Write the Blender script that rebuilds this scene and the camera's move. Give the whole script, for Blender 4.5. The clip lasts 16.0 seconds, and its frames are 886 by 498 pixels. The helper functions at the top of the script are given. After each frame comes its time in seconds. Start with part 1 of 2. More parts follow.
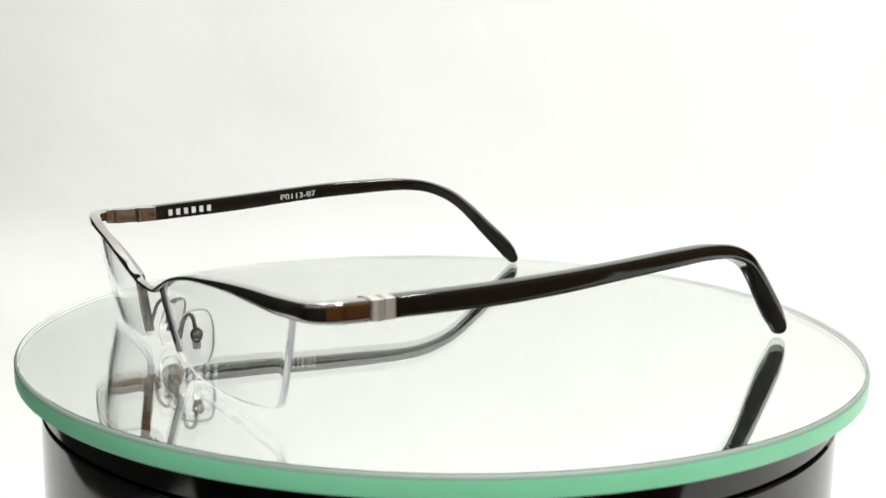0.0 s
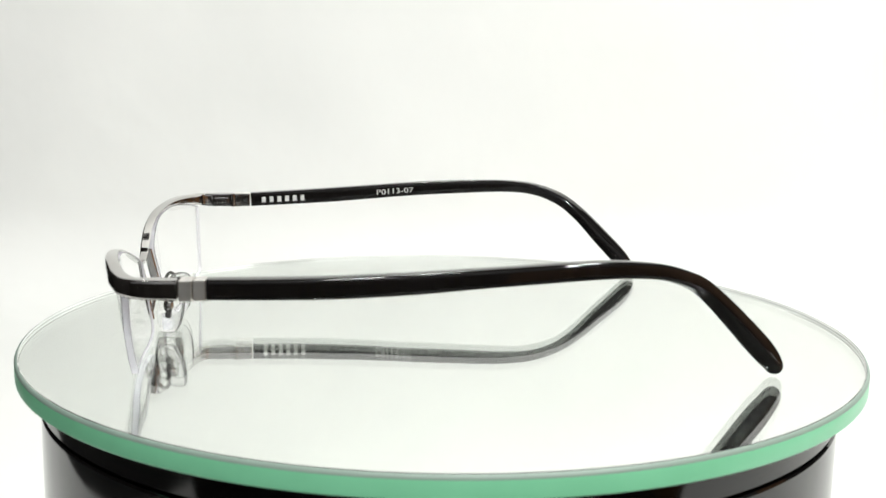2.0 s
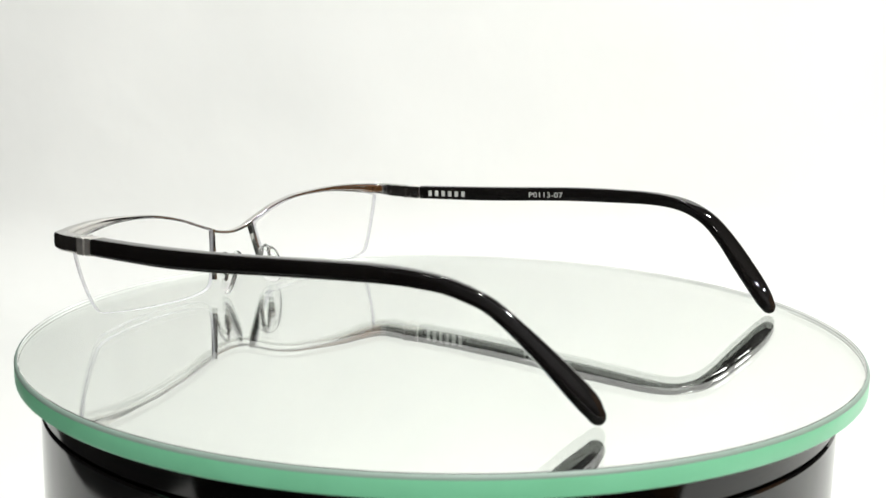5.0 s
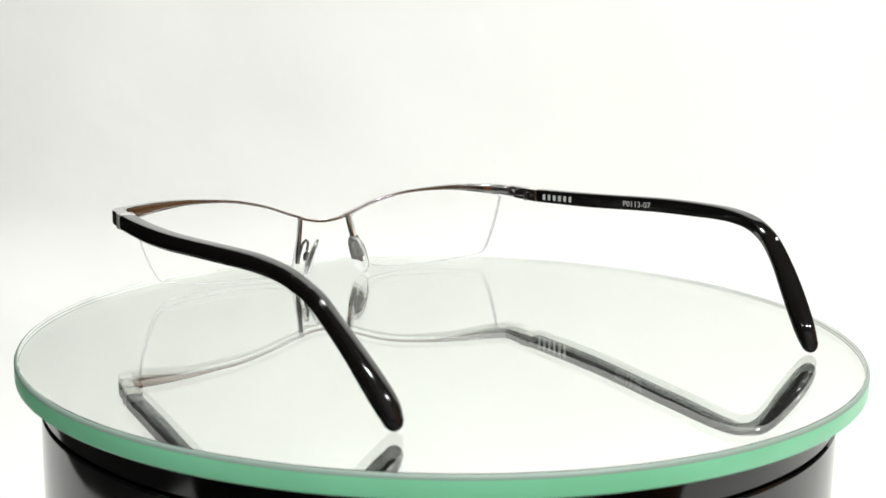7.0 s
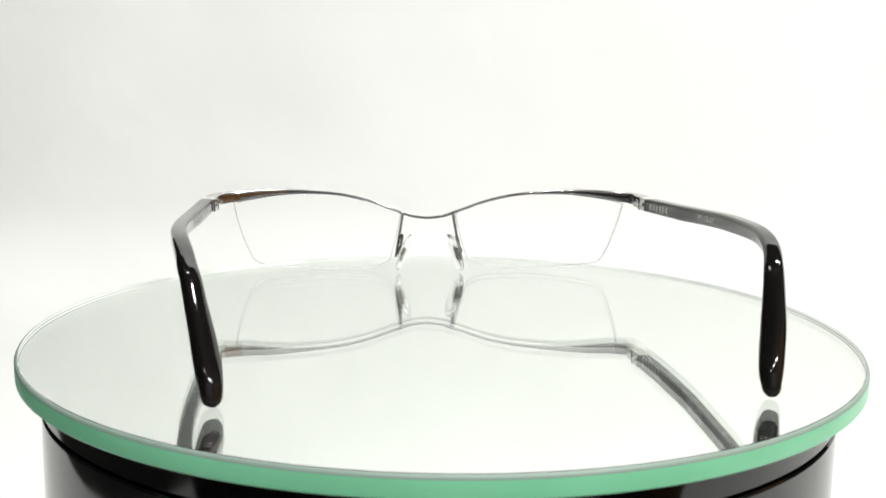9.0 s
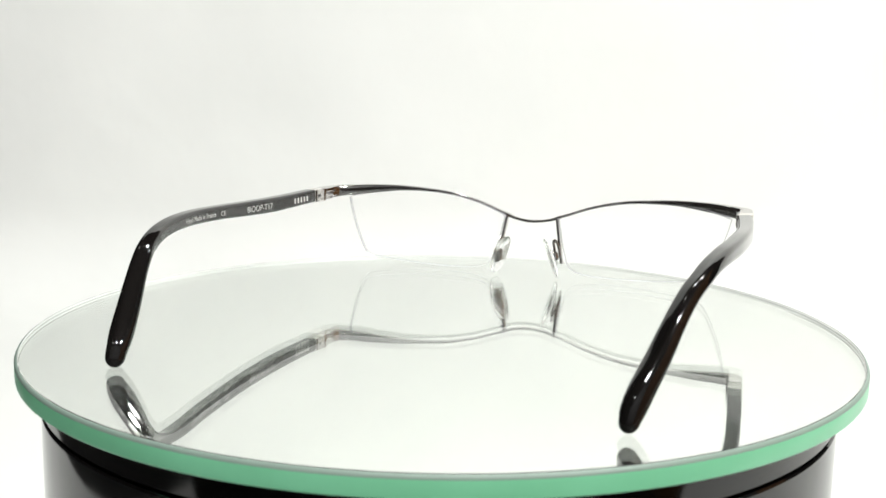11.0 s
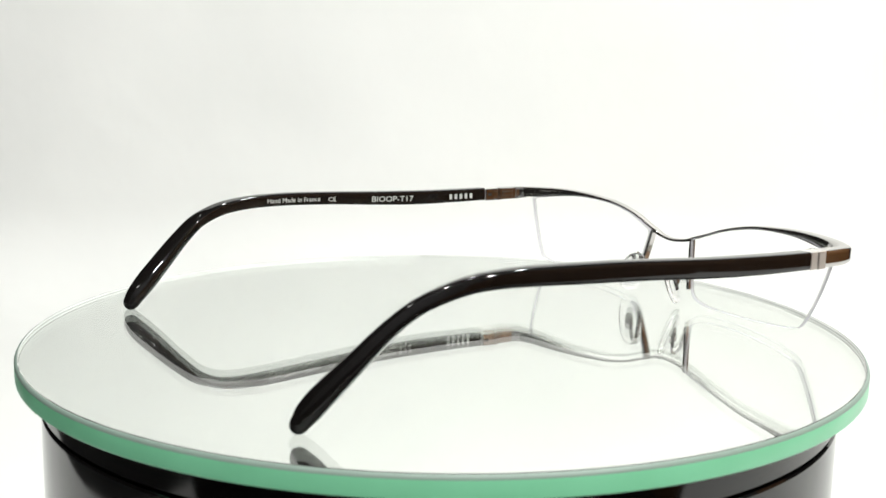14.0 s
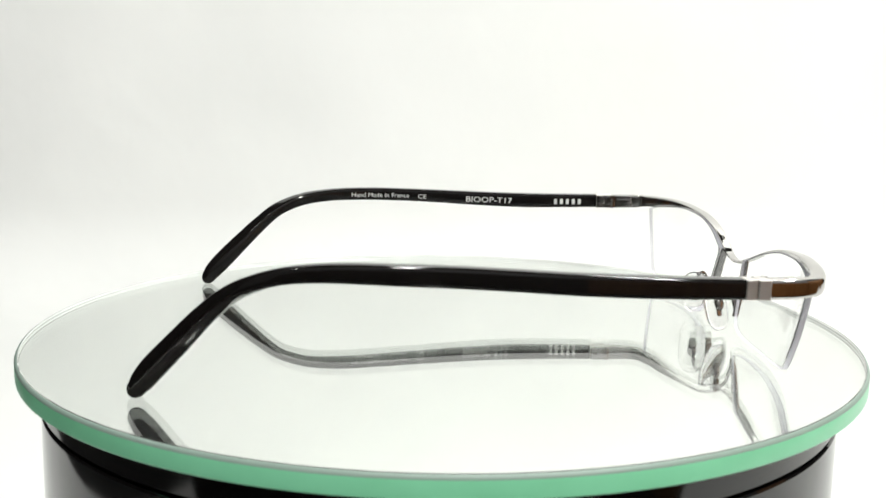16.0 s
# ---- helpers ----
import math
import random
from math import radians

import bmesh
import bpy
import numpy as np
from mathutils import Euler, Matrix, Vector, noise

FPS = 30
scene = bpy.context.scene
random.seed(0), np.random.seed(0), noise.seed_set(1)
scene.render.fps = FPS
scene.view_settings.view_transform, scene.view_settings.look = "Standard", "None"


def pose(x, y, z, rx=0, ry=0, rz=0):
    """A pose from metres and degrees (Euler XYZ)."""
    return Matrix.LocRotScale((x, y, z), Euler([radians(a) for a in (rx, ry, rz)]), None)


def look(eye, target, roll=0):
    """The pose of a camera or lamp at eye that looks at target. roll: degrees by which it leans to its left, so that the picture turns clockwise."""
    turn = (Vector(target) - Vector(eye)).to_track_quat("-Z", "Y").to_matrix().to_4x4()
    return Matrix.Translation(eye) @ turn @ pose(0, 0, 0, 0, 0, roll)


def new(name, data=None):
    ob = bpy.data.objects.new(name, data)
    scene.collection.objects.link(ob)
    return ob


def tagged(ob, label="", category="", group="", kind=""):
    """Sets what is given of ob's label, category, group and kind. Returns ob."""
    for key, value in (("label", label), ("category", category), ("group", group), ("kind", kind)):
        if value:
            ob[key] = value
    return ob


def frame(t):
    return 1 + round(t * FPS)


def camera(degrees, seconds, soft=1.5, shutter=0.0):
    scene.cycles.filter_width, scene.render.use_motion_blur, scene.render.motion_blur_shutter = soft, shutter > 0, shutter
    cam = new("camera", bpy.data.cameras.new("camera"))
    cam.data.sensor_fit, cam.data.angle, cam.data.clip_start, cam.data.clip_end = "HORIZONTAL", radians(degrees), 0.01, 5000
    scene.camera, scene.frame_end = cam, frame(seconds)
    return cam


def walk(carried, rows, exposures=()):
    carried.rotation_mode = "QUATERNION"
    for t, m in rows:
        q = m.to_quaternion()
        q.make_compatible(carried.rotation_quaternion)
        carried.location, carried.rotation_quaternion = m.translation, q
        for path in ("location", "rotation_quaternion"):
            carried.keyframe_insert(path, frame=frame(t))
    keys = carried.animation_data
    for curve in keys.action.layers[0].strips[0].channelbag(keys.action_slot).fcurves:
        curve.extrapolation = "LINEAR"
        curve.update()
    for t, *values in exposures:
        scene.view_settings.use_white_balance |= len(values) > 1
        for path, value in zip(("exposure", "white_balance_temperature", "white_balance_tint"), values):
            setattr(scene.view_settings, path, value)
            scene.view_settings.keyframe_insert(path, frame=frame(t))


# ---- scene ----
EYE = Vector((0.0, -0.26682, 0.0656))
PITCH, YAW, ROLL = radians(9.84), radians(0.062), 0.72
AHEAD = Vector((math.sin(YAW) * math.cos(PITCH), math.cos(YAW) * math.cos(PITCH), -math.sin(PITCH)))
cam = camera(44.09, 16.0, soft=1.5)
cam.data.dof.use_dof, cam.data.dof.focus_distance, cam.data.dof.aperture_fstop = True, 0.285, 36
walk(cam, [(0.0, look(EYE, EYE + AHEAD, ROLL)), (16.0, look(EYE, EYE + AHEAD, ROLL))])

# ---- light ----
world = bpy.data.worlds.new("world")
scene.world = world
world.use_nodes = True
world.node_tree.nodes["Background"].inputs[0].default_value = (0.9, 0.95, 1.0, 1)
world.node_tree.nodes["Background"].inputs[1].default_value = 0.1
scene.view_settings.exposure = 0.0


def bulb_lamp(name, eye, radius, watts):
    data = bpy.data.lights.new(name, "POINT")
    data.shadow_soft_size, data.energy, data.color = radius, watts, (0.99, 1.0, 0.966)
    ob = new(name, data)
    ob.location = eye
    return ob


for spot, watts in (((0.09, -0.85, 1.35), 44.5), ((0.8, -0.7, 1.3), 62), ((-0.6, -0.8, 1.3), 5), ((-0.35, 0.38, 1.15), 1.0), ((0.03, 0.42, 1.15), 13), ((0.45, 0.32, 1.15), 21)):
    bulb_lamp("spot_bulb", spot, 0.045, watts)

# ---- materials ----


def material(name, colour, rough=0.5, metal=0.0, **more):
    mat = bpy.data.materials.new(name)
    mat.use_nodes = True
    b = mat.node_tree.nodes["Principled BSDF"]
    b.inputs["Base Color"].default_value = (*colour, 1)
    b.inputs["Roughness"].default_value = rough
    b.inputs["Metallic"].default_value = metal
    for key, value in more.items():
        b.inputs[key.replace("_", " ")].default_value = value
    return mat


def vary(mat, scale, low, high, socket="Base Color", detail=4.0, stretch=(1, 1, 1)):
    """Noise in object space between two values of one socket."""
    nt = mat.node_tree
    b = nt.nodes["Principled BSDF"]
    co = nt.nodes.new("ShaderNodeTexCoord")
    mp = nt.nodes.new("ShaderNodeMapping")
    mp.inputs["Scale"].default_value = stretch
    no = nt.nodes.new("ShaderNodeTexNoise")
    no.inputs["Scale"].default_value, no.inputs["Detail"].default_value = scale, detail
    nt.links.new(co.outputs["Object"], mp.inputs["Vector"])
    nt.links.new(mp.outputs["Vector"], no.inputs["Vector"])
    ramp = nt.nodes.new("ShaderNodeValToRGB")
    ramp.color_ramp.elements[0].position, ramp.color_ramp.elements[1].position = 0.3, 0.7
    ramp.color_ramp.elements[0].color, ramp.color_ramp.elements[1].color = (*low, 1), (*high, 1)
    nt.links.new(no.outputs["Fac"], ramp.inputs["Fac"])
    nt.links.new(ramp.outputs["Color"], b.inputs[socket])
    return no


def bump(mat, scale, strength, distance, detail=3.0, stretch=(1, 1, 1)):
    nt = mat.node_tree
    b = nt.nodes["Principled BSDF"]
    co = nt.nodes.new("ShaderNodeTexCoord")
    mp = nt.nodes.new("ShaderNodeMapping")
    mp.inputs["Scale"].default_value = stretch
    no = nt.nodes.new("ShaderNodeTexNoise")
    no.inputs["Scale"].default_value, no.inputs["Detail"].default_value = scale, detail
    bp = nt.nodes.new("ShaderNodeBump")
    bp.inputs["Strength"].default_value, bp.inputs["Distance"].default_value = strength, distance
    nt.links.new(co.outputs["Object"], mp.inputs["Vector"])
    nt.links.new(mp.outputs["Vector"], no.inputs["Vector"])
    nt.links.new(no.outputs["Fac"], bp.inputs["Height"])
    nt.links.new(bp.outputs["Normal"], b.inputs["Normal"])


def glass(name, colour=(1, 1, 1), ior=1.5, rough=0.0):
    return material(name, colour, rough, Transmission_Weight=1.0, IOR=ior)


def milky(name, colour, clear=0.0):
    """Ground glass: half of the light goes through, scattered; a share of it clear."""
    mat = bpy.data.materials.new(name)
    mat.use_nodes = True
    nt = mat.node_tree
    nt.nodes.remove(nt.nodes["Principled BSDF"])
    d, t, m = nt.nodes.new("ShaderNodeBsdfDiffuse"), nt.nodes.new("ShaderNodeBsdfTranslucent"), nt.nodes.new("ShaderNodeMixShader")
    for n in (d, t):
        n.inputs["Color"].default_value = (*colour, 1)
    nt.links.new(d.outputs[0], m.inputs[1])
    nt.links.new(t.outputs[0], m.inputs[2])
    c, e = nt.nodes.new("ShaderNodeBsdfTransparent"), nt.nodes.new("ShaderNodeMixShader")
    e.inputs[0].default_value = clear
    nt.links.new(m.outputs[0], e.inputs[1])
    nt.links.new(c.outputs[0], e.inputs[2])
    nt.links.new(e.outputs[0], nt.nodes["Material Output"].inputs["Surface"])
    return mat


PAPER = material("white_paper", (0.84, 0.85, 0.835), 0.85)
vary(PAPER, 3.2, (0.79, 0.80, 0.787), (0.865, 0.872, 0.857))
bump(PAPER, 2.6, 0.6, 0.03, 5.0)
DARK_TOP = material("black_tabletop", (0.02, 0.02, 0.02), 0.5)
vary(DARK_TOP, 12, (0.015, 0.015, 0.015), (0.03, 0.029, 0.028))
WALL = material("painted_wall", (0.78, 0.78, 0.76), 0.8)
vary(WALL, 1.5, (0.75, 0.75, 0.73), (0.80, 0.80, 0.78))
# near black, for the unseen surfaces that give the dark reflections
DARK_WALL = material("dark_surround", (0.02, 0.018, 0.017), 0.9)
vary(DARK_WALL, 4, (0.014, 0.012, 0.011), (0.028, 0.025, 0.023))
GREY_WALL = material("dark_grey_wall", (0.07, 0.069, 0.072), 0.8)
vary(GREY_WALL, 2, (0.06, 0.059, 0.061), (0.08, 0.079, 0.083))
PALE_WALL = material("grey_painted_wall", (0.2, 0.2, 0.21), 0.8)
vary(PALE_WALL, 2, (0.18, 0.18, 0.188), (0.22, 0.22, 0.232))
BROWN_WALL = material("brown_wood_panel", (0.22, 0.095, 0.028), 0.55)
vary(BROWN_WALL, 3, (0.18, 0.075, 0.02), (0.26, 0.115, 0.036), stretch=(6, 6, 0.6))
PLATE_GLASS = glass("plate_glass", (0.99, 1.0, 0.995))
MIRROR = material("silvered_mirror", (0.938, 0.966, 0.936), 0.0, 0.991)
RIM_GREEN = material("polished_green_glass_edge", (0.235, 0.68, 0.40), 0.28)
vary(RIM_GREEN, 60, (0.22, 0.64, 0.375), (0.255, 0.71, 0.43))
RIM_ARRIS = material("ground_arris", (0.28, 0.37, 0.32), 0.4, Specular_IOR_Level=0.4)
# pale inner side of the opaque rim stands for light through clear glass
RIM_PALE = material("rim_see_through_pale", (0.62, 0.63, 0.615), 0.4)
# grey bands painted along the inner side's top and bottom, as edge lines
RIM_LINE = material("rim_edge_line", (0.2, 0.205, 0.2), 0.6, Specular_IOR_Level=0.2)
DRUM = material("black_gloss_plastic", (0.004, 0.004, 0.004), 0.07)
vary(DRUM, 90, (0.04, 0.04, 0.04), (0.09, 0.09, 0.09), "Roughness")
GROOVE = material("groove_black", (0.004, 0.004, 0.004), 0.7)
ACETATE = material("black_acetate", (0.006, 0.0053, 0.005), 0.09, IOR=1.47)
vary(ACETATE, 400, (0.03, 0.03, 0.03), (0.07, 0.07, 0.07), "Roughness")
bump(ACETATE, 900, 0.02, 0.0001)
CHROME = material("polished_gunmetal", (0.52, 0.505, 0.49), 0.1, 1.0)
vary(CHROME, 500, (0.04, 0.04, 0.04), (0.09, 0.09, 0.09), "Roughness")
SATIN = material("satin_nickel", (0.72, 0.70, 0.67), 0.42, 1.0)
vary(SATIN, 900, (0.36, 0.36, 0.36), (0.5, 0.5, 0.5), "Roughness", stretch=(1, 1, 0.1))
SCREW = material("dark_steel_screw", (0.35, 0.33, 0.31), 0.25, 1.0)
LENS = glass("lens_clear", (1, 1, 1), 1.11)
LENS_EDGE = milky("ground_lens_edge", (0.60, 0.59, 0.64), 0.3)
EDGE_LINE = milky("lens_edge_line", (0.34, 0.34, 0.35), 0.6)
SILICONE = material("clear_silicone", (0.97, 0.97, 0.97), 0.04, Transmission_Weight=0.95, IOR=1.25)
PRINT = material("white_print", (0.46, 0.46, 0.45), 0.6)

# ---- mesh helpers ----
MM = 0.001


def mesh_object(name, bm, mats, smooth=True, parent=None):
    bmesh.ops.recalc_face_normals(bm, faces=bm.faces)
    me = bpy.data.meshes.new(name)
    bm.to_mesh(me)
    bm.free()
    for m in mats if isinstance(mats, (list, tuple)) else (mats,):
        me.materials.append(m)
    if smooth:
        me.shade_smooth()
        me.set_sharp_from_angle(angle=radians(38))
    ob = new(name, me)
    if parent:
        ob.parent = parent
    return ob


def part(name, bm, mat, parent, label="", smooth=True):
    ob = mesh_object(name, bm, mat, smooth, parent)
    return tagged(ob, label) if label else ob


def spline(points, steps):
    """Catmull-Rom through rows of numbers."""
    p = np.array(points, float)
    p = np.vstack([2 * p[0] - p[1], p, 2 * p[-1] - p[-2]])
    out = []
    for i in range(1, len(p) - 2):
        for k in range(steps):
            s = k / steps
            a, b, c, d = p[i - 1], p[i], p[i + 1], p[i + 2]
            out.append(0.5 * (2 * b + (c - a) * s + (2 * a - 5 * b + 4 * c - d) * s * s + (3 * b - a - 3 * c + d) * s ** 3))
    out.append(p[-2])
    return np.array(out)


def sweep(rows, steps=6, power=4.0, sides=28, round_ends=(0, 0)):
    """Rows of x, y, z, width (sideways), height (upwards), in mm, joined by a rounded bar; then its squareness and its twist in degrees."""
    r = spline(rows, steps)
    bm = bmesh.new()
    rings = []
    n = len(r)
    tang = [Vector(r[min(i + 1, n - 1), :3] - r[max(i - 1, 0), :3]).normalized() for i in range(n)]
    powers = r[:, 5] if r.shape[1] > 5 else np.full(n, power)
    twists = np.radians(r[:, 6]) if r.shape[1] > 6 else np.zeros(n)
    stations = [(Vector(r[i, :3]), tang[i], r[i, 3], r[i, 4], 1.0, powers[i], twists[i]) for i in range(n)]
    for end, length in zip((0, -1), round_ends):
        if length:
            c, t, w, h, _, pw, tw = stations[end]
            sign = -1 if end == 0 else 1
            extra = [(c + t * sign * length * math.sin(a), t, w, h, math.cos(a), pw, tw) for a in [radians(k) for k in (20, 38, 54, 67, 78, 86)]]
            stations = extra[::-1] + stations if end == 0 else stations + extra
    for c, t, w, h, k, pw, tw in stations:
        side = t.cross(Vector((0, 0, 1)))
        side = side.normalized() if side.length > 1e-4 else Vector((1, 0, 0))
        up = side.cross(t).normalized()
        side, up = side * math.cos(tw) + up * math.sin(tw), up * math.cos(tw) - side * math.sin(tw)
        ring = []
        for j in range(sides):
            a = 2 * math.pi * (j + 0.5) / sides
            ca, sa = math.cos(a), math.sin(a)
            q = (abs(ca) ** pw + abs(sa) ** pw) ** (-1 / pw)
            ring.append(bm.verts.new((c + side * (ca * q * w * k / 2) + up * (sa * q * h * k / 2)) * MM))
        rings.append(ring)
    for a, b in zip(rings, rings[1:]):
        for j in range(sides):
            bm.faces.new((a[j], a[(j + 1) % sides], b[(j + 1) % sides], b[j]))
    bm.faces.new(rings[0])
    bm.faces.new(rings[-1])
    return bm


def block(centre, size, turn=0.0, bevel=0.25, tilt=0.0):
    """A bevelled block in mm, turned about z."""
    bm = bmesh.new()
    bmesh.ops.create_cube(bm, size=1)
    bmesh.ops.scale(bm, vec=Vector(size) * MM, verts=bm.verts)
    bmesh.ops.bevel(bm, geom=bm.edges[:], offset=bevel * MM, segments=2, affect="EDGES", profile=0.5)
    bmesh.ops.transform(bm, matrix=Matrix.Translation(Vector(centre) * MM) @ pose(0, 0, 0, tilt, 0, turn), verts=bm.verts)
    return bm


def lathe(profile, segments=192, closed=True):
    """Rows of radius, z in metres turned about z."""
    bm = bmesh.new()
    rings = [[bm.verts.new((r * math.cos(2 * math.pi * k / segments), r * math.sin(2 * math.pi * k / segments), z)) for k in range(segments)] if r > 0
             else [bm.verts.new((0, 0, z))] for r, z in profile]
    pairs = list(zip(rings, rings[1:])) + ([(rings[-1], rings[0])] if closed else [])
    for a, b in pairs:
        for k in range(segments):
            j = (k + 1) % segments
            if len(a) == 1 and len(b) == 1:
                continue
            if len(a) == 1:
                bm.faces.new((a[0], b[k], b[j]))
            elif len(b) == 1:
                bm.faces.new((a[k], a[j], b[0]))
            else:
                bm.faces.new((a[k], a[j], b[j], b[k]))
    return bm


# ---- the room ----
FLOOR_Z = -0.15


def slab(name, low, high, mat, label):
    bm = bmesh.new()
    bmesh.ops.create_cube(bm, size=1)
    size = Vector(high) - Vector(low)
    bmesh.ops.transform(bm, matrix=Matrix.Translation((Vector(low) + Vector(high)) / 2) @ Matrix.Diagonal((*size, 1)), verts=bm.verts)
    return tagged(mesh_object(name, bm, mat, False), label, "room", kind="structure")


def build_room():
    # unseen walls, floor and ceiling; tones set for what metal and acetate reflect
    slab("floor", (-1.8, -1.8, -0.9), (1.8, 1.6, -0.8), DARK_WALL, "unseen dark floor, added for black reflections")
    slab("ceiling", (-1.8, -1.8, 1.9), (1.8, 1.6, 2.0), DARK_WALL, "dark studio ceiling")
    slab("wall_back", (-1.8, 1.5, -0.8), (1.8, 1.6, 1.9), DARK_WALL, "unseen dark wall, added for black reflections")
    slab("wall_left", (-1.8, -1.7, -0.8), (-1.7, 1.5, 1.9), DARK_WALL, "unseen dark wall, added for black reflections")
    slab("wall_right_panel", (1.7, -1.7, -0.8), (1.8, 0.6, 1.0), BROWN_WALL, "brown wood panelling on the studio wall")
    slab("wall_right_upper", (1.7, -1.7, 1.0), (1.8, 0.6, 1.9), GREY_WALL, "dark grey painted studio wall")
    slab("wall_right", (1.7, 0.6, -0.8), (1.8, 1.5, 1.9), DARK_WALL, "unseen dark wall, added for black reflections")
    slab("wall_front_lower", (-1.7, -1.8, -0.8), (0.8, -1.7, 0.12), DARK_WALL, "unseen dark wall, added for black reflections")
    slab("wall_front_wainscot", (0.8, -1.8, -0.8), (1.8, -1.7, 0.12), BROWN_WALL, "brown wood wainscot on the studio wall")
    slab("wall_front_upper", (-1.7, -1.8, 0.12), (1.8, -1.7, 1.9), PALE_WALL, "grey painted studio wall")
    # white paper sweep: flat on the table, then curving up behind
    profile = [(-0.22 + 0.83 / 6 * k, FLOOR_Z) for k in range(7)]
    for k in range(1, 13):
        a = radians(90 * k / 12)
        profile.append((0.61 + 0.09 * math.sin(a), FLOOR_Z + 0.09 * (1 - math.cos(a))))
    profile += [(0.70, FLOOR_Z + 0.09 + 0.08 * k) for k in range(1, 12)]
    bm = bmesh.new()
    cols = []
    nx = 40
    for i in range(nx + 1):
        col = []
        for y, z in profile:
            left = -0.385 - 0.11 * max(0.0, y)
            x = left + (0.95 - left) * i / nx
            away = max(0.0, y - 0.3)
            d = 0.012 * away * noise.noise((x * 2.1, y * 2.0, z * 2.3))
            col.append((x, y + d, z))
        cols.append(col)
    front = [[bm.verts.new(v) for v in c] for c in cols]
    back = [[bm.verts.new((x, y + 0.0015 * (1 if z > FLOOR_Z + 0.1 else 0), z - 0.0015)) for x, y, z in c] for c in cols]
    m = len(profile)
    for i in range(nx):
        for j in range(m - 1):
            bm.faces.new((front[i][j], front[i + 1][j], front[i + 1][j + 1], front[i][j + 1]))
            bm.faces.new((back[i][j], back[i][j + 1], back[i + 1][j + 1], back[i + 1][j]))
    for i in range(nx):
        for j in (0, m - 1):
            bm.faces.new((front[i][j], back[i][j], back[i + 1][j], front[i + 1][j]))
    for i in (0, nx):
        for j in range(m - 1):
            bm.faces.new((front[i][j], front[i][j + 1], back[i][j + 1], back[i][j]))
    tagged(mesh_object("backdrop", bm, PAPER), "white seamless paper sweep, slightly rippled", "backdrop", kind="structure")
    # unseen table; black top beside the paper keeps the drum's reflection dark
    table = new("studio_table")
    tagged(table, "unseen table under the paper sweep, top black for the drum's reflection", "table")
    top = block((185, 185, FLOOR_Z * 1000 - 17), (1550, 830, 30), bevel=3)
    part("tabletop", top, DARK_TOP, table)
    for x in (-540, 910):
        for y in (-110, 540):
            part("leg", block((x, y, (FLOOR_Z - 0.032) * 500 - 400), (50, 50, 800 + (FLOOR_Z - 0.032) * 1000), bevel=3), WALL, table)


# ---- turntable ----
THICK = 0.0045


def open_side(bm):
    """Leaves out the upright wall, where the plate runs on into its rim."""
    bmesh.ops.delete(bm, geom=[f for f in bm.faces if len({round(v.co.z, 6) for v in f.verts}) > 1], context="FACES_ONLY")
    return bm


def build_turntable():
    base = new("turntable_base")
    base.matrix_world = pose(0, 0, 0, 0, 0.35, 0)
    tagged(base, "glossy black plastic turntable drum on white paper", "turntable")
    r, top = 0.0947, -THICK - 0.0006
    line = -0.0121
    cap = [(0.0, top), (r - 0.0006, top), (r, top - 0.0006), (r, line + 0.0005), (r - 0.0003, line + 0.0002), (r - 0.003, line + 0.0002), (0, line + 0.0002)]
    part("top_cap", lathe(cap, closed=False), DRUM, base)
    part("groove", lathe([(0, line + 0.0001), (r - 0.0016, line + 0.0001), (r - 0.0016, line - 0.0006), (0, line - 0.0006)], closed=False), GROOVE, base, "dark recessed joint line")
    low = FLOOR_Z + 0.0005
    body = [(0, line - 0.0007), (r - 0.0004, line - 0.0007), (r, line - 0.0011), (r, low + 0.001), (r - 0.001, low), (0, low)]
    part("drum_body", lathe(body, closed=False), DRUM, base)

    disc = new("glass_disc")
    tagged(disc, "round mirrored glass plate with polished green edge", "glass plate")
    ri = 0.0994
    plate = [(0, 0), (ri, 0), (ri, -THICK), (0, -THICK)]
    ob = part("glass_plate", open_side(lathe(plate, closed=False)), PLATE_GLASS, disc, "clear float glass", smooth=False)
    ob.visible_shadow = False
    part("mirror_backing", lathe([(0, -THICK + 0.0003), (ri, -THICK + 0.0003), (ri, -THICK + 0.0001), (0, -THICK + 0.0001)], closed=False), MIRROR, disc, "silvered underside", smooth=False)
    ro = 0.1002
    ring = [(ri + 0.0001, -0.0001), (ro - 0.0006, -0.0001), (ro - 0.0002, -0.0004), (ro, -0.0009), (ro, -THICK + 0.0003), (ro - 0.0004, -THICK - 0.0001), (ri + 0.0001, -THICK - 0.0001), (ri + 0.0001, -THICK + 0.0011), (ri + 0.0001, -0.0009)]
    bm = lathe(ring)
    for f in bm.faces:
        c = f.calc_center_median()
        inner = math.hypot(c.x, c.y) < ri + 0.00015
        f.material_index = (3 if c.z < -THICK + 0.001 or c.z > -0.0008 else 1) if inner else 2 if c.z > -0.0008 else 0
    part("rim", bm, [RIM_GREEN, RIM_PALE, RIM_ARRIS, RIM_LINE], disc, "polished green edge of the plate")
    return disc


# ---- eyeglasses ----
# plan of the front: distance forward of the bar's middle line at a distance x from the centre
PLAN = ((0, 73.5), (8, 74.0), (15, 74.55), (22, 74.65), (30, 74.3), (37, 73.6), (44, 72.5), (50, 71.3), (57, 69.5), (62, 67.8))


def skew(x):
    """The bridge sits slightly off the middle between the arms."""
    return x - 0.8 * max(0.0, 1 - abs(x) / 50)


def slant(x):
    """The front is turned slightly against the arms."""
    return -0.014 * x


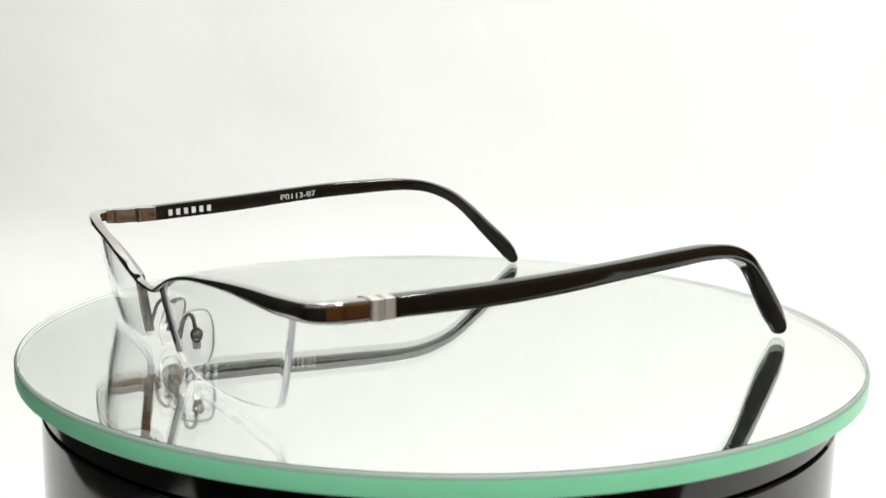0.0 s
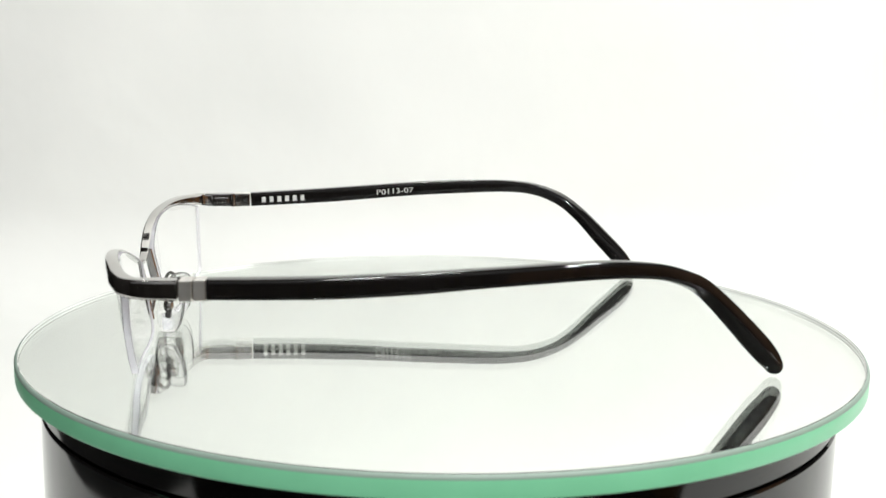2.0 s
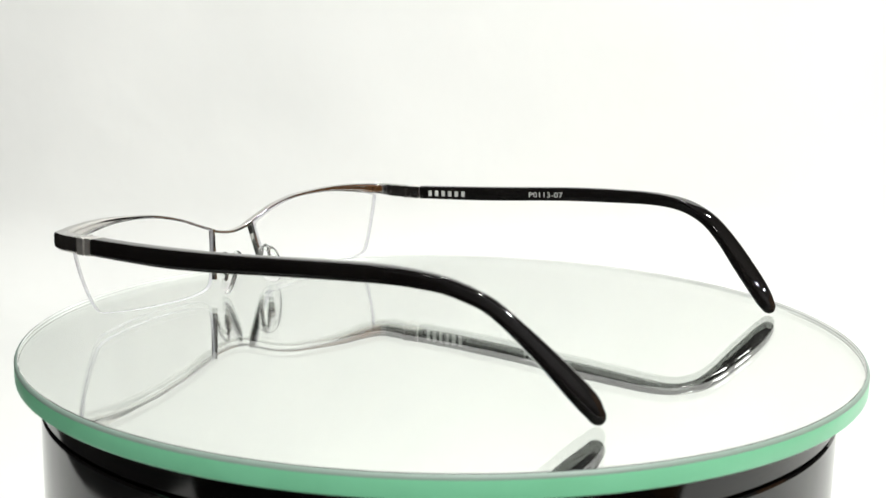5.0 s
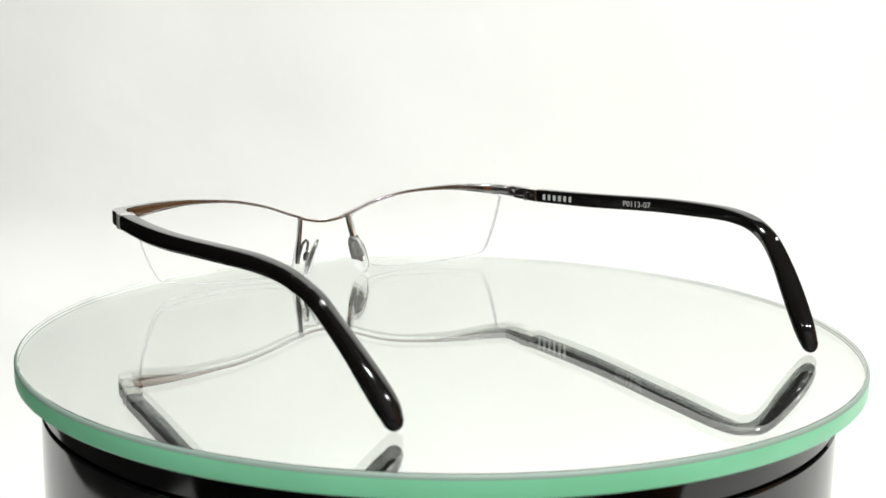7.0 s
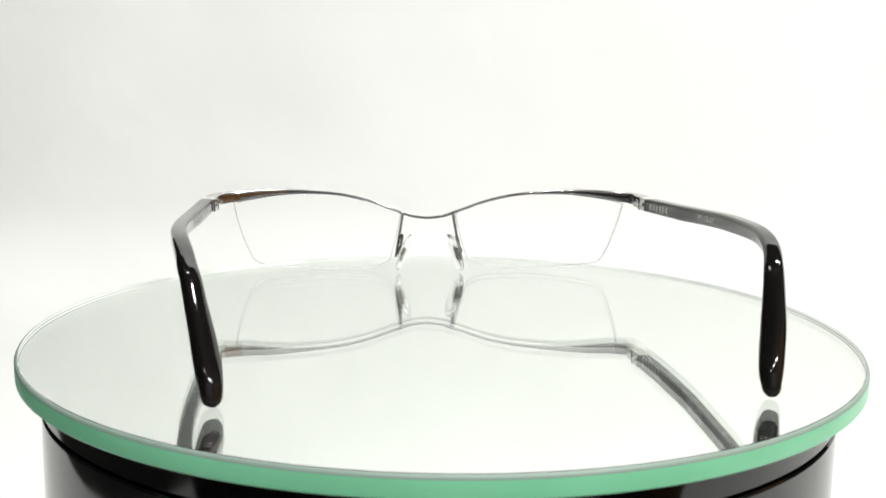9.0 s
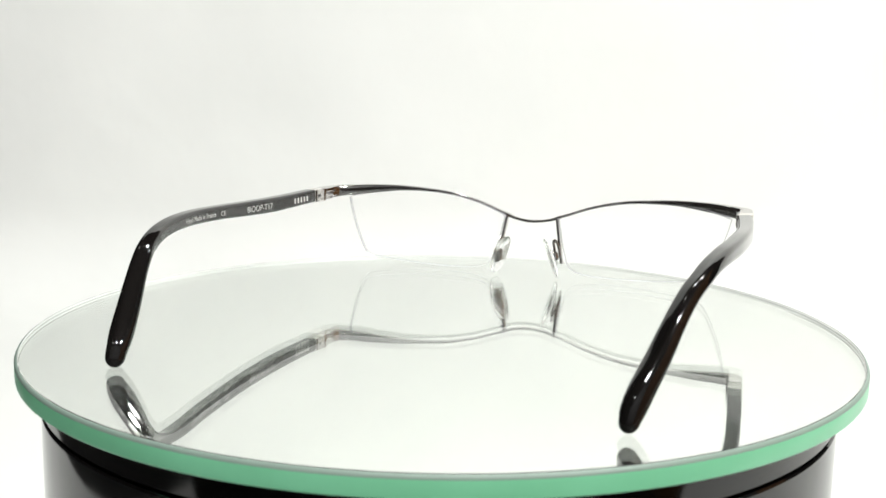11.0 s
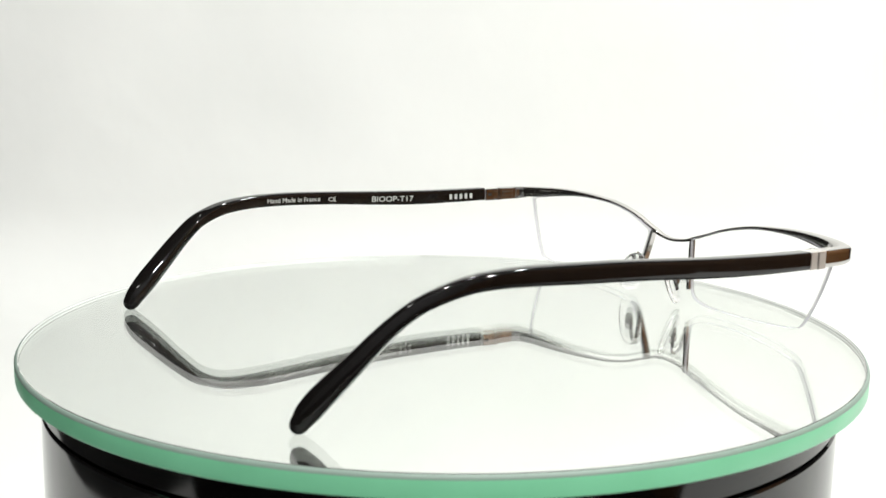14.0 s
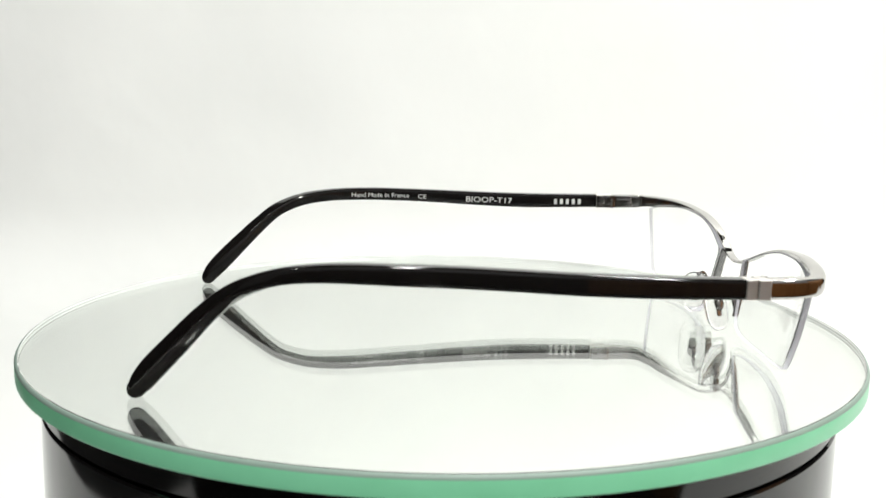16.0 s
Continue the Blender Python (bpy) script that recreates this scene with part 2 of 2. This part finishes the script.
def ahead(x):
    return float(np.interp(abs(x), [p[0] for p in PLAN], [p[1] for p in PLAN]))


def build_front(spec):
    # brow bar: x, top edge, height, depth
    half = [(0, 16.6, 0.85, 1.7), (5.2, 17.2, 0.85, 1.9), (8, 18.2, 0.95, 2.1), (11.4, 19.3, 0.85, 2.2), (18.5, 21.8, 0.85, 2.2), (27, 23.8, 0.95, 2.3),
            (35, 24.7, 1.1, 2.4), (44, 25.35, 1.7, 2.6), (52, 25.45, 2.6, 2.8), (58, 25.2, 3.2, 3.1)]
    rows = [(x, ahead(x), t - h / 2, d, h, 4.5) for x, t, h, d in half]
    rows += [(62.0, 67.4, 23.3, 3.4, 3.4, 4.0), (64.3, 65.6, 23.1, 3.3, 3.6, 6.0), (65.2, 62.0, 22.95, 3.2, 3.85, 8.0), (65.4, 56.5, 22.9, 3.3, 3.9, 8.0)]
    shift = {62.0: 0.3, 64.3: 0.6, 65.2: 0.9, 65.4: 1.1}
    full = [(-x - 1.2 * shift.get(x, 0), *more) for x, *more in rows[:0:-1]] + [(x - 0.6 * shift.get(x, 0), *more) for x, *more in rows]
    full = [(skew(x), y + slant(x), *more) for x, y, *more in full]
    part("brow_bar", sweep(full, 6, 5.0, 40), CHROME, spec, "polished gunmetal half-rim and bridge")
    for s in (-1, 1):
        bar = [(s * 7.9, 73.2, 17.9, 0.9, 2.0), (s * 8.6, 72.4, 13.5, 0.9, 2.1), (s * 9.5, 71.4, 8.5, 0.9, 2.1), (s * 10.3, 70.5, 4.2, 0.9, 2.0)]
        bm = bmesh.new()
        r = spline([(skew(x), *more) for x, *more in bar], 5)
        rings = []
        for x, y, z, w, d in r:
            rings.append([bm.verts.new(Vector((x + a * w / 2, y + b * d / 2, z)) * MM) for a, b in
                          ((-1, -0.7), (-0.6, -1), (0.6, -1), (1, -0.7), (1, 0.7), (0.6, 1), (-0.6, 1), (-1, 0.7))])
        for a, b in zip(rings, rings[1:]):
            for j in range(8):
                bm.faces.new((a[j], a[(j + 1) % 8], b[(j + 1) % 8], b[j]))
        bm.faces.new(rings[0]), bm.faces.new(rings[-1])
        part("nose_bar", bm, CHROME, spec, smooth=False)


LENS_PLAN = ((6, 73.8), (14, 74.2), (22, 74.3), (29, 74.0), (36, 73.5), (43, 72.5), (48, 71.4), (52, 70.3), (55, 69.4), (58, 68.5), (61, 67.6))
LENS_CURVE = np.polyfit([p[0] for p in LENS_PLAN], [p[1] for p in LENS_PLAN], 4)


def build_lens(spec, s):
    edge = [(60.2, 21.4), (59.0, 17.9), (57.6, 14.4), (56.2, 11.0), (54.9, 7.8), (53.7, 5.4), (52.7, 3.9), (51.2, 2.9), (48, 2.3), (43, 1.6), (36, 1.0), (29, 0.75), (22, 0.8),
            (17.5, 1.2), (14.6, 1.9), (12.9, 2.9), (11.9, 4.4), (10.9, 7.4), (9.9, 11.0), (9.1, 15.0), (8.8, 17.4), (11.6, 18.9), (18.5, 21.3), (27, 23.2), (36, 23.9), (44.5, 24.1), (52, 23.5)]
    edge = [(x + 0.7 * max(0.0, x - 40) / 14 * (1 if z < 12 else (22 - z) / 10 if z < 22 else 0), z) for x, z in edge]
    out = spline(edge + edge[:1], 5)[:-1]
    cx, cz, thick = 34.0, 13.0, 1.4
    bm = bmesh.new()

    def point(x, z, back):
        y = float(np.polyval(LENS_CURVE, x)) - 0.18 * (21.0 - z) - (z - 13) ** 2 / 260
        if s < 0:
            k = max(0.0, x - 16) ** 2 / 1440 * max(0.0, 26 - z) / 21
            x, y = x + 1.1 * k, y + 1.1 * k
        return Vector((skew(s * x), y + slant(s * x) - back, z)) * MM

    sheets = []
    for back in (0, thick):
        rings = []
        for k in (1.0, 0.992, 0.95, 0.88, 0.78, 0.66, 0.52, 0.36, 0.18):
            inset = 0.12 if k == 1.0 else 0.0
            off = back + (inset if back == 0 else -inset)
            rings.append([bm.verts.new(point(cx + (x - cx) * k, cz + (z - cz) * k, off)) for x, z in out])
        mid = bm.verts.new(point(cx, cz, back))
        n = len(out)
        for i, (a, b) in enumerate(zip(rings, rings[1:])):
            for j in range(n):
                bm.faces.new((a[j], a[(j + 1) % n], b[(j + 1) % n], b[j])).material_index = 2 if i == 0 else 0
        for j in range(n):
            bm.faces.new((rings[-1][j], rings[-1][(j + 1) % n], mid))
        sheets.append(rings[0])
    for j in range(len(out)):
        k = (j + 1) % len(out)
        bm.faces.new((sheets[0][j], sheets[1][j], sheets[1][k], sheets[0][k])).material_index = 1
    ob = part("lens", bm, [LENS, LENS_EDGE, EDGE_LINE], spec, "clear uncoated lens")
    ob.visible_shadow = False


def build_nose_pad(spec, s):
    wire = [(s * 10.0, 70.6, 5.4), (s * 9.8, 69.9, 7.6), (s * 9.4, 69.3, 10.0), (s * 8.9, 68.6, 11.6), (s * 8.5, 67.6, 12.2), (s * 8.5, 66.8, 11.4), (s * 8.9, 66.6, 9.6), (s * 8.9, 66.6, 8.4)]
    part("pad_arm", sweep([(w[0] - 0.65, w[1], w[2] - 0.6, 0.85, 0.85) for w in wire], 5, 2.0, 12, (0.3, 0.3)), CHROME, spec)
    bm = bmesh.new()
    bmesh.ops.create_uvsphere(bm, u_segments=40, v_segments=20, radius=1)
    for v in bm.verts:
        x, y, z = v.co
        q = (abs(x) ** 2.6 + abs(y) ** 2.6 + 1e-9) ** (1 / 2.6)
        k = math.hypot(x, y) / q if q > 1e-4 else 1
        v.co = Vector((x * k * 3.5, y * k * 6.2, z * 1.05 + 0.25 * (y * y)))
    turn = Matrix.Translation(Vector((s * 8.1 - 0.65, 65.9, 6.45)) * MM) @ Euler((0, 0, radians(s * 20))).to_matrix().to_4x4() @ Euler((0, radians(-s * 20), 0)).to_matrix().to_4x4()
    flat = Matrix(((0, 0, -s, 0), (1, 0, 0, 0), (0, 1, 0, 0), (0, 0, 0, 1)))
    whole = turn @ flat
    bmesh.ops.transform(bm, matrix=whole @ Matrix.Scale(MM, 4), verts=bm.verts)
    pad = part("nose_pad", bm, SILICONE, spec, "clear silicone nose pad")
    pad.visible_shadow = False
    # ball-shaped box that takes the wire, and the plate set into the pad
    bm = bmesh.new()
    bmesh.ops.create_uvsphere(bm, u_segments=24, v_segments=16, radius=1)
    for v in bm.verts:
        v.co.y *= 1.25 if v.co.y < 0 else 1.0
    bmesh.ops.transform(bm, matrix=whole @ Matrix.Scale(MM, 4) @ Matrix.Translation((0, 0.4, -1.35)) @ Matrix.Diagonal((1.3, 1.5, 1.05, 1)), verts=bm.verts)
    part("pad_mount", bm, CHROME, pad, "small metal pad box")
    bm = bmesh.new()
    bmesh.ops.create_cube(bm, size=1)
    bmesh.ops.scale(bm, vec=(1.6, 2.6, 0.6), verts=bm.verts)
    bmesh.ops.bevel(bm, geom=bm.edges[:], offset=0.22, segments=2, affect="EDGES")
    bmesh.ops.transform(bm, matrix=whole @ Matrix.Scale(MM, 4) @ Matrix.Translation((0, -1.5, -0.85)), verts=bm.verts)
    part("pad_plate", bm, CHROME, pad, "metal plate set in the pad")


# side arms: forward distance, sideways distance, height of the middle line, width, height
SIDE_A = ((51, 67.1), (38, 67.6), (16, 68), (0, 67.6), (-14, 66.55), (-27.48, 64.4), (-34.83, 62.89), (-41.9, 61.34), (-50.9, 58.75), (-56.9, 56.75), (-62.9, 55.05),
          (-66.9, 54.25))
SIDE_B = ((51, 64.8), (38, 66.1), (16, 67.6), (0, 67.9), (-14, 67.55), (-27.75, 66.6), (-35.29, 65.5), (-41.4, 64.25), (-48.4, 61.95), (-54.1, 59.85), (-59, 58), (-63.6, 55.9),
          (-67.4, 54.9))
ARM_A = ((52, 23.05, 3.9), (40, 23, 4.05), (28, 23.1, 4.25), (14, 23.65, 4.1), (0, 24.45, 3.8), (-14.5, 25.1, 3.7), (-24.31, 25.25, 3.6), (-30.65, 24.98, 3.46), (-36.88,
         24.18, 3.3), (-41.9, 22.65, 3.23), (-45.9, 20.7, 3.25), (-50.4, 17.01, 3.4), (-55.7, 12, 3.89), (-60.9, 6.83, 4.6), (-63.7, 3.9, 4.5), (-64.9, 2.3, 3.7))
ARM_B = ((50.3, 23, 4), (38, 23.48, 4.16), (27, 24, 4.25), (16.5, 24.65, 4.2), (6, 25.4, 4.1), (-4, 26, 4.1), (-14.3, 26.4, 4), (-24.91, 26.7, 3.75), (-31.23, 26.56,
         3.49), (-36.85, 25.92, 3.34), (-41.8, 24.47, 3.26), (-46.7, 22, 3.25), (-51.8, 17.69, 3.4), (-57, 12.11, 4.01), (-62, 6.71, 4.7), (-64.4, 3.8, 4.6), (-65.6, 2.2,
         3.8))


def sideways(s, y):
    table = SIDE_A if s < 0 else SIDE_B
    return float(np.interp(y, [p[0] for p in table[::-1]], [p[1] for p in table[::-1]]))


def arm_height(arm, y):
    return float(np.interp(y, [p[0] for p in arm[::-1]], [p[1] for p in arm[::-1]]))


def arm_width(y):
    return float(np.interp(y, (-67, -64.5, -60, -51, -40, -20, 20, 51), (3.0, 4.5, 5.5, 4.5, 3.8, 3.7, 3.7, 3.9)))


def build_temple(spec, s, arm):
    rows = [(s * sideways(s, y), y, z, arm_width(y), h, float(np.interp(y, (-64, -60, -52, -38, -15, 15, 45), (2.3, 2.5, 3.2, 3.7, 4.4, 5.0, 7.0))),
             -s * float(np.interp(y, (-66, -52, -40, -28), (26, 23, 9, 0)))) for y, z, h in arm]
    temple = part("temple_arm", sweep(rows, 7, 3.4, 64, (0, 2.4)), ACETATE, spec, "glossy black acetate temple arm")
    # hinge: two satin blocks outside, barrel, notched block and sprung plate inside
    lean = s * 4.0
    x0, dy = (66.8, 1.0) if s < 0 else (64.9, -0.6)
    part("hinge_block", block((s * x0, 52.3 + dy, 22.95), (3.7, 2.35, 4.05), lean, 0.22), SATIN, spec, "satin nickel hinge block", smooth=False)
    part("hinge_block", block((s * x0, 54.9 + dy, 22.9), (3.7, 2.5, 4.05), lean, 0.22), SATIN, spec, "satin nickel hinge block", smooth=False)
    part("hinge_core", block((s * (x0 - 0.1), 53.6 + dy, 23.0), (2.9, 1.2, 3.3), lean, 0.2), SCREW, spec, smooth=False)
    inner = x0 - 1.95
    part("hinge_notch_block", block((s * inner, 53.4 + dy, 23.0), (0.9, 4.6, 3.75), lean, 0.2), CHROME, spec, "polished notched hinge block", smooth=False)
    # no hole is cut: a black block stands for the shade inside
    part("notch_shade", block((s * (inner - 0.36), 52.4 + dy, 23.0), (0.3, 1.5, 1.0), lean, 0.12), GROOVE, spec, "black block for the shade in the screw notch", smooth=False)
    for k in (-1, 1):
        part("hinge_knuckle", block((s * (inner - 0.35), 54.7 + dy, 23.0 + 1.15 * k), (0.5, 1.5, 1.1), lean, 0.2), CHROME, spec, smooth=False)
    bm = bmesh.new()
    bmesh.ops.create_cone(bm, cap_ends=True, segments=20, radius1=0.75 * MM, radius2=0.75 * MM, depth=3.9 * MM)
    bmesh.ops.bevel(bm, geom=bm.edges[:], offset=0.12 * MM, segments=2, affect="EDGES")
    bmesh.ops.translate(bm, vec=Vector((s * (inner - 0.1), 56.0 + dy, 23.0)) * MM, verts=bm.verts)
    part("hinge_barrel", bm, CHROME, spec, "hinge barrel with screw")
    part("hinge_leaf", block((s * (inner + 0.1), 59.5 + dy, 22.95), (0.8, 5.8, 3.7), lean, 0.25), CHROME, spec, "polished inner hinge plate", smooth=False)
    part("hinge_slot", block((s * (inner - 0.25), 59.5 + dy, 22.95), (0.5, 4.4, 1.7), lean, 0.24), CHROME, spec, "raised spring housing", smooth=False)
    return temple


def inner_face(s, arm, y):
    """The pose on the inner face of an arm at y: x along the reading direction, z off the face."""
    x = s * (sideways(s, y) - arm_width(y) / 2 - 0.03)
    z = arm_height(arm, y) - 0.15
    dy = 3.0
    a = Vector((s * (sideways(s, y - dy) - arm_width(y - dy) / 2), y - dy, arm_height(arm, y - dy)))
    b = Vector((s * (sideways(s, y + dy) - arm_width(y + dy) / 2), y + dy, arm_height(arm, y + dy)))
    along = (a - b).normalized() * (1 if s > 0 else -1)
    up = Vector((0, 0, 1))
    up = (up - along * up.dot(along)).normalized()
    off = along.cross(up)
    m = Matrix((along, up, off)).transposed().to_4x4()
    return Matrix.Translation(Vector((x, y, z)) * MM) @ m


def settle(bm, s, arm):
    """Bends flat letters on to the curved inner face of an arm."""
    dense = spline([(sideways(s, y), y, arm_width(y)) for y, _, _ in arm], 7)[::-1]
    for v in bm.verts:
        y = v.co.y / MM
        face = np.interp(y, dense[:, 1], dense[:, 0]) - np.interp(y, dense[:, 1], dense[:, 2]) / 2
        v.co.x = s * (face - (0.02 if v.index < len(bm.verts) / 2 else 0.05)) * MM


def lettering(words, height, length, s, arm, y, parent):
    """Raised white letters, centred on the pose m, in mm."""
    cu = bpy.data.curves.new("print", "FONT")
    cu.body, cu.align_x, cu.align_y, cu.size, cu.extrude, cu.resolution_u = words, "LEFT", "BOTTOM", 1.0, 0.0, 3
    tmp = new("print_source", cu)
    bpy.context.view_layer.update()
    me = bpy.data.meshes.new_from_object(tmp.evaluated_get(bpy.context.evaluated_depsgraph_get()))
    bpy.data.objects.remove(tmp)
    bm = bmesh.new()
    bm.from_mesh(me)
    bpy.data.meshes.remove(me)
    xs, ys = [v.co.x for v in bm.verts], [v.co.y for v in bm.verts]
    low = Vector(((min(xs) + max(xs)) / 2, (min(ys) + max(ys)) / 2, 0))
    sx, sy = length / (max(xs) - min(xs)), height / (max(ys) - min(ys))
    for v in bm.verts:
        v.co = Vector(((v.co.x - low.x) * sx, (v.co.y - low.y) * sy, 0.02)) * MM
    ext = bmesh.ops.extrude_face_region(bm, geom=bm.faces[:])
    bmesh.ops.translate(bm, vec=(0, 0, 0.04 * MM), verts=[g for g in ext["geom"] if isinstance(g, bmesh.types.BMVert)])
    bmesh.ops.transform(bm, matrix=inner_face(s, arm, y), verts=bm.verts)
    bm.verts.index_update()
    settle(bm, s, arm)
    part("print", bm, PRINT, parent, "small white printed marking", smooth=False)


def bars(count, height, length, m, parent, fill=0.6):
    """A row of plain upright bars."""
    for k in range(count):
        step = length / count
        bm = bmesh.new()
        bmesh.ops.create_cube(bm, size=1)
        x = -length / 2 + step * (k + 0.5)
        bmesh.ops.transform(bm, matrix=m @ Matrix.Translation(Vector((x, 0, 0.04)) * MM) @ Matrix.Diagonal((step * fill * MM, height * MM, 0.05 * MM, 1)), verts=bm.verts)
        part("print_bar", bm, PRINT, parent, "plain white mark", smooth=False)


def build_eyeglasses():
    spec = new("eyeglasses")
    tagged(spec, "half-rim metal eyeglasses with black acetate arms, standing open on the glass", "eyeglasses")
    build_front(spec)
    for s in (-1, 1):
        build_lens(spec, s)
        build_nose_pad(spec, s)
    a = build_temple(spec, -1, ARM_A)
    b = build_temple(spec, 1, ARM_B)
    bars(6, 1.7, 14.0, inner_face(1, ARM_B, 40.5), b, 0.5)
    lettering("P0113-07", 1.6, 11.4, 1, ARM_B, 6.2, b)
    bars(5, 1.6, 9.2, inner_face(-1, ARM_A, 43.0), a, 0.5)
    lettering("BIOOP-T17", 1.7, 14.2, -1, ARM_A, 18.8, a)
    lettering("Hand Made in France", 1.3, 17.5, -1, ARM_A, -14.5, a)
    lettering("CE", 1.3, 2.6, -1, ARM_A, -1.8, a)
    return spec


build_room()
disc = build_turntable()
spec = build_eyeglasses()

# ---- turning ----
START, RATE = 123.28, 13.0


def motions():
    rows = [(2.0 * k, START - RATE * 2.0 * k) for k in range(9)]
    walk(disc, [(t, pose(0.0004, 0, -0.0001, 0, 0.18, 0) @ pose(0, 0, 0, 0, 0, a)) for t, a in rows])
    walk(spec, [(t, pose(0.00072, 0.00212, 0, 0, 0, a) @ pose(0.00335, 0.00057, 0, 0, 0, -0.08)) for t, a in rows])


motions()
